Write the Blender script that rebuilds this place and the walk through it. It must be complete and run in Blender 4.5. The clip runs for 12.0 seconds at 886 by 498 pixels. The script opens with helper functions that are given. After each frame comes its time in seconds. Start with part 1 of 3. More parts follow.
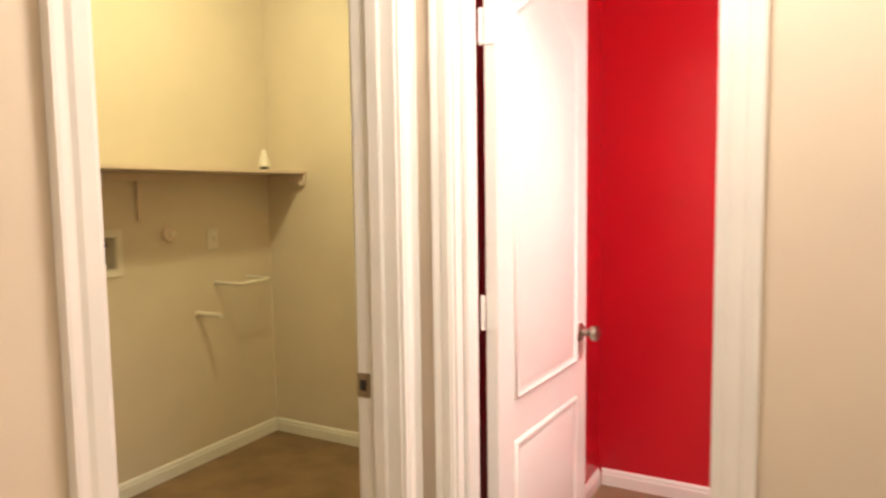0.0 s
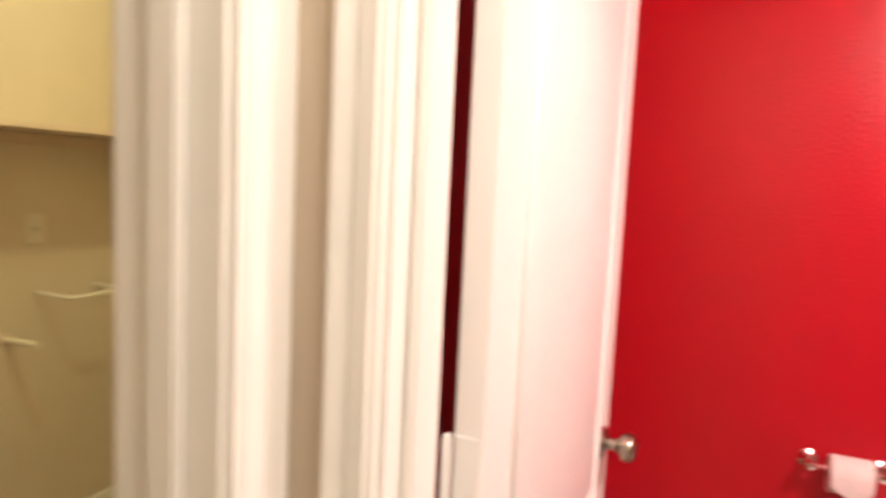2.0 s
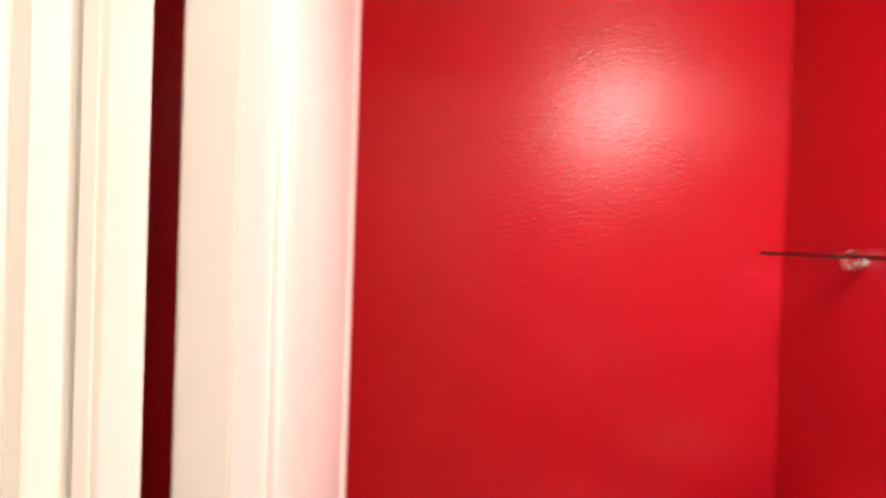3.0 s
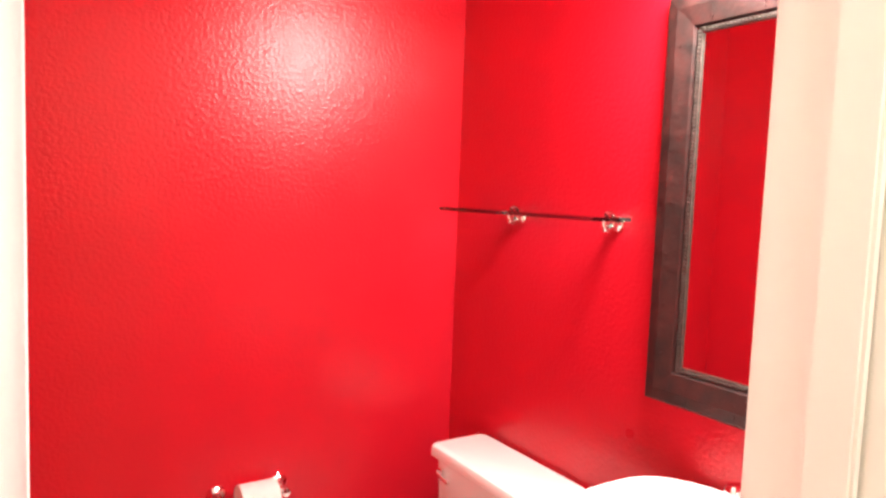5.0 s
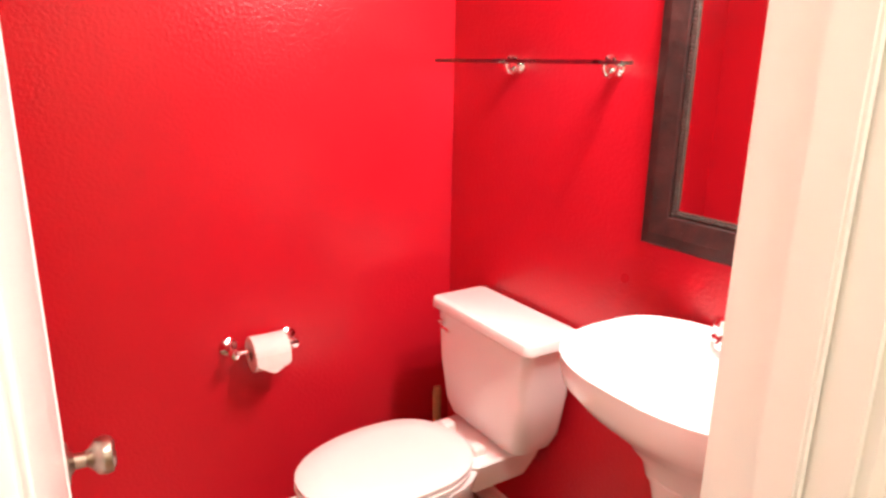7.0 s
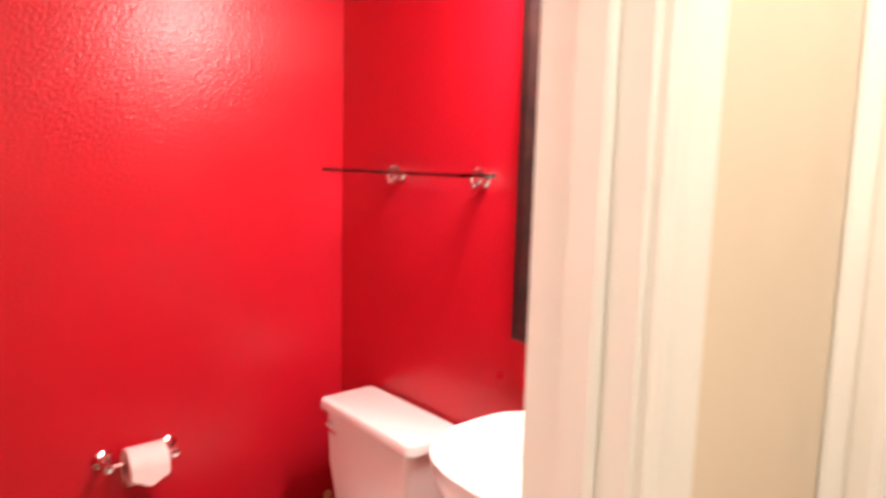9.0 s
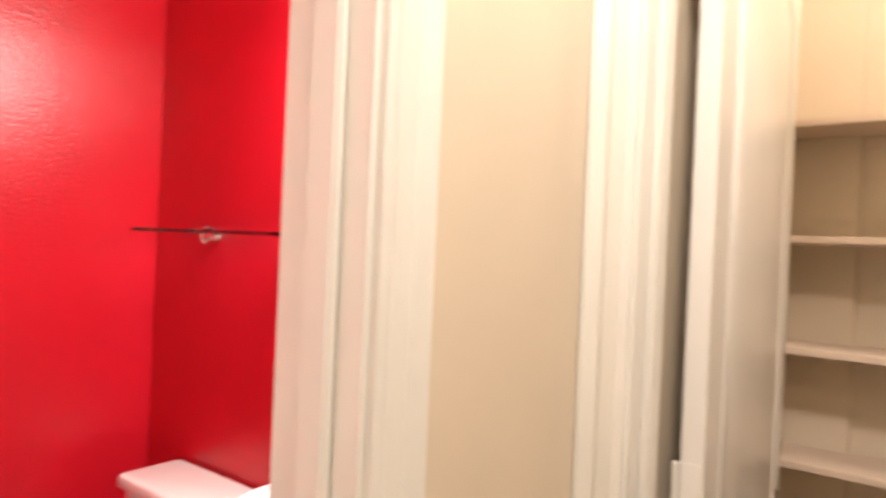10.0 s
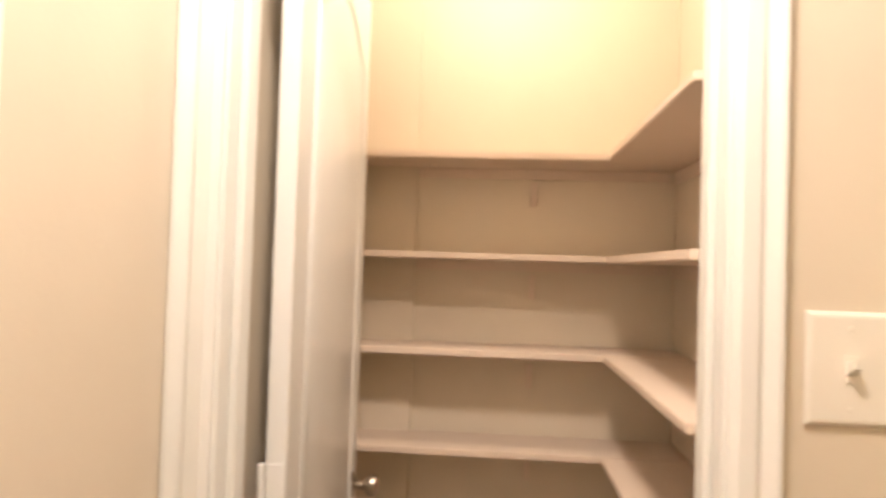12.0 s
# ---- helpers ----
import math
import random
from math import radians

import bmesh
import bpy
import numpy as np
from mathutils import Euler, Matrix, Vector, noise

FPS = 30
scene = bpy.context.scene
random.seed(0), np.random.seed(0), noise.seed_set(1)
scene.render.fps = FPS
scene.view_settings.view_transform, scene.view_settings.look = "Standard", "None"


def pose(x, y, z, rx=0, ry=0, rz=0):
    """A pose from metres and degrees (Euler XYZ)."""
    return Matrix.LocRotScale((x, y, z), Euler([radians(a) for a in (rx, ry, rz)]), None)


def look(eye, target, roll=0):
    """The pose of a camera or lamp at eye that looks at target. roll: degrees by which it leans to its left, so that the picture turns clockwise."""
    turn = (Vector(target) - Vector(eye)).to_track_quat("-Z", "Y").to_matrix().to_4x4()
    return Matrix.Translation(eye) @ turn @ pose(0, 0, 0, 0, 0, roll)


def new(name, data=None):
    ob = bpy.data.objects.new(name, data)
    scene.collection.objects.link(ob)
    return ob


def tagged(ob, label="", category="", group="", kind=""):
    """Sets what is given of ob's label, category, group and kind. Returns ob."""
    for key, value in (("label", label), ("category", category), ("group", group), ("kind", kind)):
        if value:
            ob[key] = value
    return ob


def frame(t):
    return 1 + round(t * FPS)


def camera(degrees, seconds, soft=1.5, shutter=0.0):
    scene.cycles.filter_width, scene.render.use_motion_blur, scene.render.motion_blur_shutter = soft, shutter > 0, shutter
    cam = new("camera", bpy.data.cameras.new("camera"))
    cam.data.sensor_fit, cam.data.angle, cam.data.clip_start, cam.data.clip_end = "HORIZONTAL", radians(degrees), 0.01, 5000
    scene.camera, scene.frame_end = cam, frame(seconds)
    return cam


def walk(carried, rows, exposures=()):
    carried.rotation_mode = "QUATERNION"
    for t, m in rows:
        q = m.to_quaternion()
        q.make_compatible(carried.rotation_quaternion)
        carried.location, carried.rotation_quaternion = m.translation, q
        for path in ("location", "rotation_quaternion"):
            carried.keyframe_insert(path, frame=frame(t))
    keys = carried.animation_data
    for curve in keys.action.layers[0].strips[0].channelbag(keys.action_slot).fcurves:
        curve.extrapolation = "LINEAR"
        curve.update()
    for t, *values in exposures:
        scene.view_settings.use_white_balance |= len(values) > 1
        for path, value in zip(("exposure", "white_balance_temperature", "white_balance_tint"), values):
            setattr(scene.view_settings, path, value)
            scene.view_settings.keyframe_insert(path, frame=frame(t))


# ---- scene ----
cam = camera(67.2, 12.0, soft=2.6, shutter=0.6)
PATH = [
    (0, (-0.57, -3.028, 1.378), (-1.523, -1.278, 1.21), -0.8),
    (0.5, (-0.692, -2.814, 1.374), (-1.74, -1.118, 1.209), 0.0),
    (1, (-0.832, -2.611, 1.378), (-1.883, -0.916, 1.238), -0.2),
    (1.5, (-0.915, -2.391, 1.384), (-1.978, -0.703, 1.237), -0.1),
    (2, (-1.028, -2.143, 1.39), (-1.814, -0.315, 1.189), 2.7),
    (2.5, (-1.088, -2.022, 1.395), (-1.371, -0.047, 1.254), 2.8),
    (3, (-1.168, -1.880, 1.468), (-1.000, 0.113, 1.437), 2.0),
    (3.5, (-1.192, -1.897, 1.481), (-0.578, 0.006, 1.483), 2.6),
    (5.3, (-1.231, -1.815, 1.501), (-0.132, -0.159, 1.278), 2.2),
    (5.5, (-1.228, -1.811, 1.496), (-0.132, -0.161, 1.219), 1.9),
    (6, (-1.222, -1.809, 1.485), (-0.146, -0.17, 1.091), 1.5),
    (6.5, (-1.221, -1.819, 1.468), (-0.172, -0.187, 0.979), 1.2),
    (6.7, (-1.221, -1.826, 1.456), (-0.185, -0.193, 0.944), 1.1),
    (8.3, (-1.285, -1.868, 1.438), (-0.086, -0.393, 0.810), -0.3),
    (8.5, (-1.261, -1.877, 1.445), (-0.067, -0.359, 0.926), -0.5),
    (9, (-1.19, -1.942, 1.486), (0.09, -0.426, 1.232), 1.5),
    (9.5, (-1.154, -2.019, 1.478), (0.256, -0.605, 1.359), 1.4),
    (10, (-1.145, -2.049, 1.446), (0.441, -0.83, 1.439), 2.5),
    (10.5, (-1.181, -2.062, 1.478), (0.596, -1.146, 1.447), 1.2),
    (11, (-1.189, -2.067, 1.476), (0.699, -1.408, 1.451), 1.2),
    (11.5, (-1.184, -2.075, 1.472), (0.774, -1.665, 1.474), 1.7),
    (12, (-1.198, -2.097, 1.47), (0.795, -1.939, 1.521), 1.8),
]

walk(cam, [(t, look(eye, target, roll)) for t, eye, target, roll in PATH],
     exposures=[(0, 0.0), (1.5, 0.0), (2.2, -0.2), (3.0, -0.28), (3.7, 0.0), (5.3, 0.38), (6.7, 0.38), (8.4, 0.3), (9.0, 0.1), (9.6, -0.05), (11.0, -0.22), (12, -0.05)])

# ---- world and lamps ----
world = bpy.data.worlds.new("world")
world.use_nodes = True
world.node_tree.nodes["Background"].inputs[0].default_value = (1.0, 0.85, 0.65, 1)
world.node_tree.nodes["Background"].inputs[1].default_value = 0.02
scene.world = world

WARM = (1.0, 0.80, 0.56)


def bulb(name, place, watts, radius, color=WARM):
    data = bpy.data.lights.new(name, "POINT")
    data.energy, data.shadow_soft_size, data.color = watts, radius, color
    ob = new(name, data)
    ob.location = place
    return ob


def ceiling_lamp(name, place, watts, size, color=WARM):
    data = bpy.data.lights.new(name, "AREA")
    data.shape, data.size, data.energy, data.color = "DISK", size, watts, color
    ob = new(name, data)
    ob.location = place
    return ob


# two bulbs over the mirror, each with an added downward fill for the lower wall
for lamp_y in (-1.02, -1.22):
    bulb("vanity_lamp", (-0.16, lamp_y, 2.13), 14, 0.06, (1.0, 0.92, 0.85))
    ceiling_lamp("vanity_down_fill", (-0.16, lamp_y, 2.05), 9.5, 0.11, (1.0, 0.92, 0.85))
bulb("laundry_lamp", (-2.34, -1.18, 2.47), 33, 0.05, (1.0, 0.92, 0.52))
bulb("pantry_lamp", (0.30, -2.10, 2.47), 15, 0.08, (1.0, 0.845, 0.71))
ceiling_lamp("hall_light", (-0.80, -2.05, 2.58), 29, 0.30, (1.0, 0.885, 0.80))
# unseen fill added down the hall to brighten jambs and doorway wall
ceiling_lamp("hall_light", (-0.60, -4.6, 2.58), 18, 0.35, (1.0, 0.89, 0.77))


# ---- materials ----
def material(name, color, rough=0.5, metal=0.0, spread=0.06, size=6.0, bump=0.0, bump_size=180.0, second=None, coat=0.0, rough_var=0.0, detail=4.0):
    """Principled surface with a slow colour drift, a fine grain and relief."""
    m = bpy.data.materials.new(name)
    m.use_nodes = True
    nt = m.node_tree
    p = nt.nodes["Principled BSDF"]
    p.inputs["Roughness"].default_value, p.inputs["Metallic"].default_value = rough, metal
    p.inputs["Coat Weight"].default_value = coat
    co = nt.nodes.new("ShaderNodeTexCoord")
    big = nt.nodes.new("ShaderNodeTexNoise")
    big.inputs["Scale"].default_value, big.inputs["Detail"].default_value = size, detail
    nt.links.new(co.outputs["Object"], big.inputs["Vector"])
    ramp = nt.nodes.new("ShaderNodeValToRGB")
    a = second or tuple(c * (1 - spread) for c in color)
    b = tuple(min(1, c * (1 + spread)) for c in color) if not second else color
    ramp.color_ramp.elements[0].position, ramp.color_ramp.elements[1].position = 0.32, 0.68
    ramp.color_ramp.elements[0].color, ramp.color_ramp.elements[1].color = (*a, 1), (*b, 1)
    nt.links.new(big.outputs["Fac"], ramp.inputs["Fac"])
    nt.links.new(ramp.outputs["Color"], p.inputs["Base Color"])
    fine = nt.nodes.new("ShaderNodeTexNoise")
    fine.inputs["Scale"].default_value, fine.inputs["Detail"].default_value = bump_size, 2.5
    nt.links.new(co.outputs["Object"], fine.inputs["Vector"])
    if bump:
        bp = nt.nodes.new("ShaderNodeBump")
        bp.inputs["Strength"].default_value, bp.inputs["Distance"].default_value = bump, 0.004
        nt.links.new(fine.outputs["Fac"], bp.inputs["Height"])
        nt.links.new(bp.outputs["Normal"], p.inputs["Normal"])
    if rough_var:
        mr = nt.nodes.new("ShaderNodeMapRange")
        mr.inputs["To Min"].default_value, mr.inputs["To Max"].default_value = rough - rough_var, rough + rough_var
        nt.links.new(big.outputs["Fac"], mr.inputs["Value"])
        nt.links.new(mr.outputs["Result"], p.inputs["Roughness"])
    return m


RED = material("red_paint", (0.52, 0.0085, 0.022), 0.29, spread=0.05, size=2.5, bump=0.38, bump_size=95, rough_var=0.04)
BEIGE = material("beige_paint", (0.70, 0.605, 0.475), 0.55, spread=0.03, size=3, bump=0.08, bump_size=110)
CEIL = material("ceiling_paint", (0.78, 0.74, 0.66), 0.8, spread=0.03, size=3, bump=0.5, bump_size=90)
TRIM = material("white_trim_paint", (0.82, 0.80, 0.75), 0.30, spread=0.025, size=5, bump=0.05, bump_size=40)
DOORW = material("white_door_paint", (0.83, 0.81, 0.77), 0.28, spread=0.02, size=4, bump=0.08, bump_size=60)
SHELFP = material("shelf_paint", (0.71, 0.58, 0.47), 0.45, spread=0.03, size=4, bump=0.06, bump_size=60)
FLOOR = material("stone_look_vinyl", (0.30, 0.19, 0.10), 0.45, second=(0.17, 0.10, 0.05), size=5, bump=0.1, bump_size=60, rough_var=0.08)
PORCELAIN = material("porcelain", (0.87, 0.86, 0.84), 0.12, spread=0.01, size=4, coat=0.3)
SEATP = material("seat_plastic", (0.87, 0.85, 0.82), 0.22, spread=0.01, size=4)
NICKEL = material("brushed_nickel", (0.42, 0.37, 0.31), 0.28, 1.0, spread=0.1, size=40)
CHROME = material("chrome", (0.82, 0.80, 0.78), 0.09, 1.0, spread=0.03, size=20)
DARKWOOD = material("dark_embossed_frame", (0.042, 0.010, 0.008), 0.55, second=(0.010, 0.005, 0.004), size=26, bump=0.6, bump_size=55, rough_var=0.1)
BEADM = material("pewter_bead", (0.10, 0.085, 0.075), 0.35, 0.7, spread=0.25, size=60)
PAPER = material("tissue_paper", (0.88, 0.80, 0.76), 0.9, spread=0.03, size=20, bump=0.25, bump_size=140)
PLASTIC = material("white_plastic", (0.80, 0.74, 0.64), 0.35, spread=0.02, size=10)
BRASS = material("valve_brass", (0.30, 0.20, 0.10), 0.4, 1.0, spread=0.15, size=40)
VALVE = material("dark_valve_handle", (0.03, 0.028, 0.06), 0.4, spread=0.2, size=40)
WOODH = material("bare_wood_handle", (0.45, 0.27, 0.12), 0.55, spread=0.15, size=30)
BLACK = material("black_rubber_and_hole_shade", (0.02, 0.018, 0.016), 0.6, spread=0.2, size=30)

MIRROR = bpy.data.materials.new("mirror_glass")
MIRROR.use_nodes = True
q = MIRROR.node_tree.nodes["Principled BSDF"].inputs
q["Base Color"].default_value, q["Metallic"].default_value, q["Roughness"].default_value = (0.88, 0.88, 0.87, 1), 1.0, 0.01
GLASS = bpy.data.materials.new("shelf_glass")
GLASS.use_nodes = True
q = GLASS.node_tree.nodes["Principled BSDF"].inputs
q["Base Color"].default_value, q["Roughness"].default_value = (0.26, 0.38, 0.34, 1), 0.02
q["Transmission Weight"].default_value, q["IOR"].default_value = 1.0, 1.45


# ---- mesh helpers ----
def part(name, bm, mat, parent=None, label="", smooth=False, bevel=0.0):
    if bevel:
        bmesh.ops.bevel(bm, geom=[e for e in bm.edges if e.calc_face_angle(0) > 0.6], offset=bevel, segments=2, affect="EDGES", clamp_overlap=True)
    bmesh.ops.recalc_face_normals(bm, faces=bm.faces)
    me = bpy.data.meshes.new(name)
    for f in bm.faces:
        f.smooth = smooth
    bm.to_mesh(me)
    bm.free()
    if smooth:
        me.set_sharp_from_angle(angle=radians(38))
    me.materials.append(mat)
    ob = new(name, me)
    if parent:
        ob.parent = parent
    if label:
        ob["label"] = label
    return ob


def base(name, label, category, place=(0, 0, 0), turn=0, group="", kind=""):
    ob = new(name)
    ob.matrix_basis = pose(*place, 0, 0, turn)
    ob.empty_display_size = 0.05
    return tagged(ob, label, category, group, kind)


def add_box(bm, lo, hi):
    ret = bmesh.ops.create_cube(bm, size=1)
    c = [(a + b) / 2 for a, b in zip(lo, hi)]
    s = [abs(b - a) for a, b in zip(lo, hi)]
    for v in ret["verts"]:
        v.co = Vector((c[0] + v.co.x * s[0], c[1] + v.co.y * s[1], c[2] + v.co.z * s[2]))
    return ret["verts"]


def box(lo, hi):
    bm = bmesh.new()
    add_box(bm, lo, hi)
    return bm


def loft(rings, closed=True, caps=True):
    """Skin over rings of points, all with the same count."""
    bm = bmesh.new()
    rows = [[bm.verts.new(p) for p in r] for r in rings]
    n = len(rows[0])
    for a, b in zip(rows, rows[1:]):
        for i in range(n if closed else n - 1):
            bm.faces.new((a[i], a[(i + 1) % n], b[(i + 1) % n], b[i]))
    if caps:
        bm.faces.new(rows[0][::-1])
        bm.faces.new(rows[-1])
    return bm


def lathe(profile, origin=(0, 0, 0), axis="z", n=24):
    """profile: (radius, along) pairs."""
    rings = []
    for r, h in profile:
        ring = []
        for i in range(n):
            a = 2 * math.pi * i / n
            u, v = max(r, 1e-4) * math.cos(a), max(r, 1e-4) * math.sin(a)
            p = {"z": (u, v, h), "y": (u, h, v), "x": (h, u, v)}[axis]
            ring.append(tuple(p[k] + origin[k] for k in range(3)))
        rings.append(ring)
    return loft(rings)


def tube(points, r, n=10):
    """A round bar along a polyline."""
    pts = [Vector(p) for p in points]
    rings = []
    for i, p in enumerate(pts):
        d = (pts[min(i + 1, len(pts) - 1)] - pts[max(i - 1, 0)]).normalized()
        s = d.orthogonal().normalized() if i == 0 else (s - d * s.dot(d)).normalized()
        u = d.cross(s)
        rings.append([p + r * (math.cos(2 * math.pi * k / n) * s + math.sin(2 * math.pi * k / n) * u) for k in range(n)])
    return loft(rings)


# ---- plan ----
TOP = 2.60
W0, W1 = -1.632, -1.515          # wall between hall and powder room
LX0, LX1 = -1.515, -1.40       # wall between laundry and hall
RX0, RX1 = -0.265, -0.15         # wall between hall and pantry
BACK = -5.6
DOORTOP = 2.17
B_L, B_R = -1.295, -0.716        # powder room doorway
L_N, L_F = -2.460, -1.727      # laundry doorway
P_N, P_F = -2.408, -1.706      # pantry doorway
PB, PR = 0.83, -2.627           # pantry back and side


def wall(name, boxes, mat, label):
    bm = bmesh.new()
    for lo, hi in boxes:
        add_box(bm, lo, hi)
    return tagged(part(name, bm, mat), label, "wall", kind="structure")


tagged(part("floor", box((-3.5, BACK - 0.1, -0.06), (1.2, 0.2, 0)), FLOOR), "brown mottled stone-look vinyl floor", "floor", kind="structure")
tagged(part("ceiling", box((-3.5, BACK - 0.1, TOP), (1.2, 0.2, TOP + 0.08)), CEIL), "off-white textured ceiling above the rooms", "ceiling", kind="structure")

wall("wall_north", [((LX1, 0, 0), (0.0, 0.12, TOP))], RED, "glossy red painted wall with orange-peel texture")
wall("wall_east", [((0, W1, 0), (0.1, 0.12, TOP))], RED, "glossy red painted wall behind toilet and sink")
J, JR = 0.018, 0.020
wall("wall_south", [((LX1, W0, 0), (B_L - J, W1 - 0.004, TOP)), ((B_R + JR, W0, 0), (0.0, W1 - 0.004, TOP)), ((B_L - J, W0, DOORTOP + J), (B_R + JR, W1 - 0.004, TOP))], BEIGE, "beige painted hall wall with doorway")
wall("wall_south_lining", [((LX1 + 0.004, W1 - 0.004, 0), (B_L - J, W1, TOP)), ((B_R + JR, W1 - 0.004, 0), (0, W1, TOP)), ((B_L - J, W1 - 0.004, DOORTOP + J), (B_R + JR, W1, TOP))], RED, "red painted inner face of doorway wall")
wall("wall_west", [((LX0, L_F + J, 0), (LX1, 0.12, TOP)), ((LX0, BACK, 0), (LX1, L_N - J, TOP)), ((LX0, L_N - J, DOORTOP + J), (LX1, L_F + J, TOP))], BEIGE, "beige painted hall wall with laundry doorway")
wall("wall_west_lining", [((LX1, W1, 0), (LX1 + 0.004, 0, TOP))], RED, "red painted side wall of powder room")
wall("wall_pantry_front", [((RX0, P_F + J, 0), (RX1, W0, TOP)), ((RX0, BACK, 0), (RX1, P_N - J, TOP)), ((RX0, P_N - J, DOORTOP + J), (RX1, P_F + J, TOP))], BEIGE, "beige painted hall wall with pantry doorway")
wall("wall_pantry_back", [((PB, PR - 0.1, 0), (PB + 0.1, W0 + 0.02, TOP))], BEIGE, "beige painted back wall of pantry")
wall("wall_pantry_side", [((RX1, PR - 0.1, 0), (PB, PR, TOP))], BEIGE, "beige painted side wall of pantry")
wall("wall_pantry_left", [((RX1, W0 - 0.06, 0), (0.81, W0 + 0.02, TOP)), ((0.81, -1.853, 0), (PB, W0 + 0.02, TOP))], BEIGE, "beige painted side wall beside pantry door")
wall("wall_laundry_back", [((-3.38, -0.135, 0), (LX0, -0.02, TOP))], BEIGE, "beige painted wall of laundry room")
wall("wall_laundry_side", [((-3.38, -3.4, 0), (-3.28, -1.289, TOP)), ((-3.38, -1.117, 0), (-3.28, -0.135, TOP)), ((-3.38, -1.289, 0), (-3.28, -1.117, 1.054)), ((-3.38, -1.289, 1.204), (-3.28, -1.117, TOP))], BEIGE, "beige painted laundry wall with hookups")
wall("wall_laundry_front", [((-3.28, -3.4, 0), (LX0, -3.3, TOP))], BEIGE, "beige painted wall closing the laundry room")
wall("wall_hall_end", [((LX1, BACK, 0), (RX0, BACK + 0.1, TOP))], BEIGE, "beige painted wall at end of hall")

# baseboards: a profile run along each wall
BASE = [(0, 0), (0.013, 0), (0.013, 0.050), (0.0095, 0.058), (0.0095, 0.066), (0.005, 0.074), (0.0, 0.077)]


def baseboard(a, b, normal):
    a, b, n = Vector((*a, 0)), Vector((*b, 0)), Vector((*normal, 0))
    rings = [[p + n * u + Vector((0, 0, v)) for u, v in BASE] for p in (a, b)]
    return tagged(part("baseboard", loft(rings), TRIM), "white painted wooden baseboard along the wall", "baseboard", kind="structure")


baseboard((LX1 + 0.02, 0), (-0.0, 0), (0, -1))
baseboard((0, -0.014), (0, W1), (-1, 0))
baseboard((LX1 + 0.004, -0.014), (LX1 + 0.004, W1 + 0.03), (1, 0))
baseboard((-3.28, -3.3), (-3.28, -0.135), (1, 0))
baseboard((-3.266, -0.135), (LX0, -0.135), (0, -1))
baseboard((LX0, -0.15), (LX0, -1.65), (-1, 0))
baseboard((-0.638, W0), (RX0, W0), (0, -1))
baseboard((LX1, -1.658), (LX1, W0), (1, 0))
baseboard((LX1, BACK + 0.1), (LX1, -2.53), (1, 0))
baseboard((RX0, BACK + 0.1), (RX0, -2.482), (-1, 0))
baseboard((PB, PR + 0.014), (PB, -1.856), (-1, 0))
baseboard((RX1, PR), (PB, PR), (0, 1))

# ---- door frames ----
CASE = [(0, 0), (0.0, 0.010), (0.10, 0.013), (0.16, 0.016), (0.50, 0.0155), (0.62, 0.011), (0.70, 0.0125), (0.90, 0.0185), (1.0, 0.0185), (1.0, 0)]


def profile_bar(outer, inner, out, z0, z1):
    """An upright casing from its inner to its outer edge; out: the wall's normal."""
    a, b, n = Vector((*inner, 0)), Vector((*outer, 0)), Vector((*out, 0))
    ring = [a.lerp(b, u) + n * v for u, v in CASE]
    return loft([[p + Vector((0, 0, z)) for p in ring] for z in (z0, z1)])


def head_bar(a, b, out, z0, h):
    a, b, n = Vector((*a, z0)), Vector((*b, z0)), Vector((*out, 0))
    return loft([[p + Vector((0, 0, u * h)) + n * v for u, v in CASE] for p in (a, b)])


def door_frame(name, label, e0, e1, faces, along, stop, w0, w1, rev=0.006):
    """e0, e1: the opening's two sides; faces: the wall's two faces; along: 'x' or 'y'; stop: stretch of the stop in the wall's depth."""
    f = base(name, label, "door frame", kind="structure")
    P = (lambda s, d: (s, d)) if along == "x" else (lambda s, d: (d, s))
    f0, f1 = faces

    def slab(s0, s1, d0, d1, z0, z1):
        (x0, y0), (x1, y1) = P(s0, d0), P(s1, d1)
        return box((min(x0, x1), min(y0, y1), z0), (max(x0, x1), max(y0, y1), z1))
    lo, hi = f0 - 0.001, f1 + 0.001
    part("jamb", slab(e0 - J, e0, lo, hi, 0, DOORTOP), TRIM, f)
    part("jamb", slab(e1, e1 + rev + 0.012, lo, hi, 0, DOORTOP), TRIM, f)
    part("head_jamb", slab(e0 - J, e1 + rev + 0.012, lo, hi, DOORTOP, DOORTOP + J), TRIM, f)
    part("stop", slab(e0, e0 + 0.012, *stop, 0, DOORTOP), TRIM, f, bevel=0.003)
    part("stop", slab(e1 - 0.012, e1, *stop, 0, DOORTOP), TRIM, f, bevel=0.003)
    part("stop", slab(e0 + 0.012, e1 - 0.012, *stop, DOORTOP - 0.012, DOORTOP), TRIM, f)
    for d, sgn in ((lo, -1), (hi, 1)):
        n = P(0, sgn)
        part("casing", profile_bar(P(e0 - 0.006 - w0, d), P(e0 - 0.006, d), n, 0, DOORTOP + 0.006 + w1), TRIM, f)
        part("casing", profile_bar(P(e1 + rev + w1, d), P(e1 + rev, d), n, 0, DOORTOP + 0.006 + w1), TRIM, f)
        part("head_casing", head_bar(P(e0 - 0.006, d), P(e1 + rev, d), n, DOORTOP + 0.006, w1), TRIM, f)
    return f


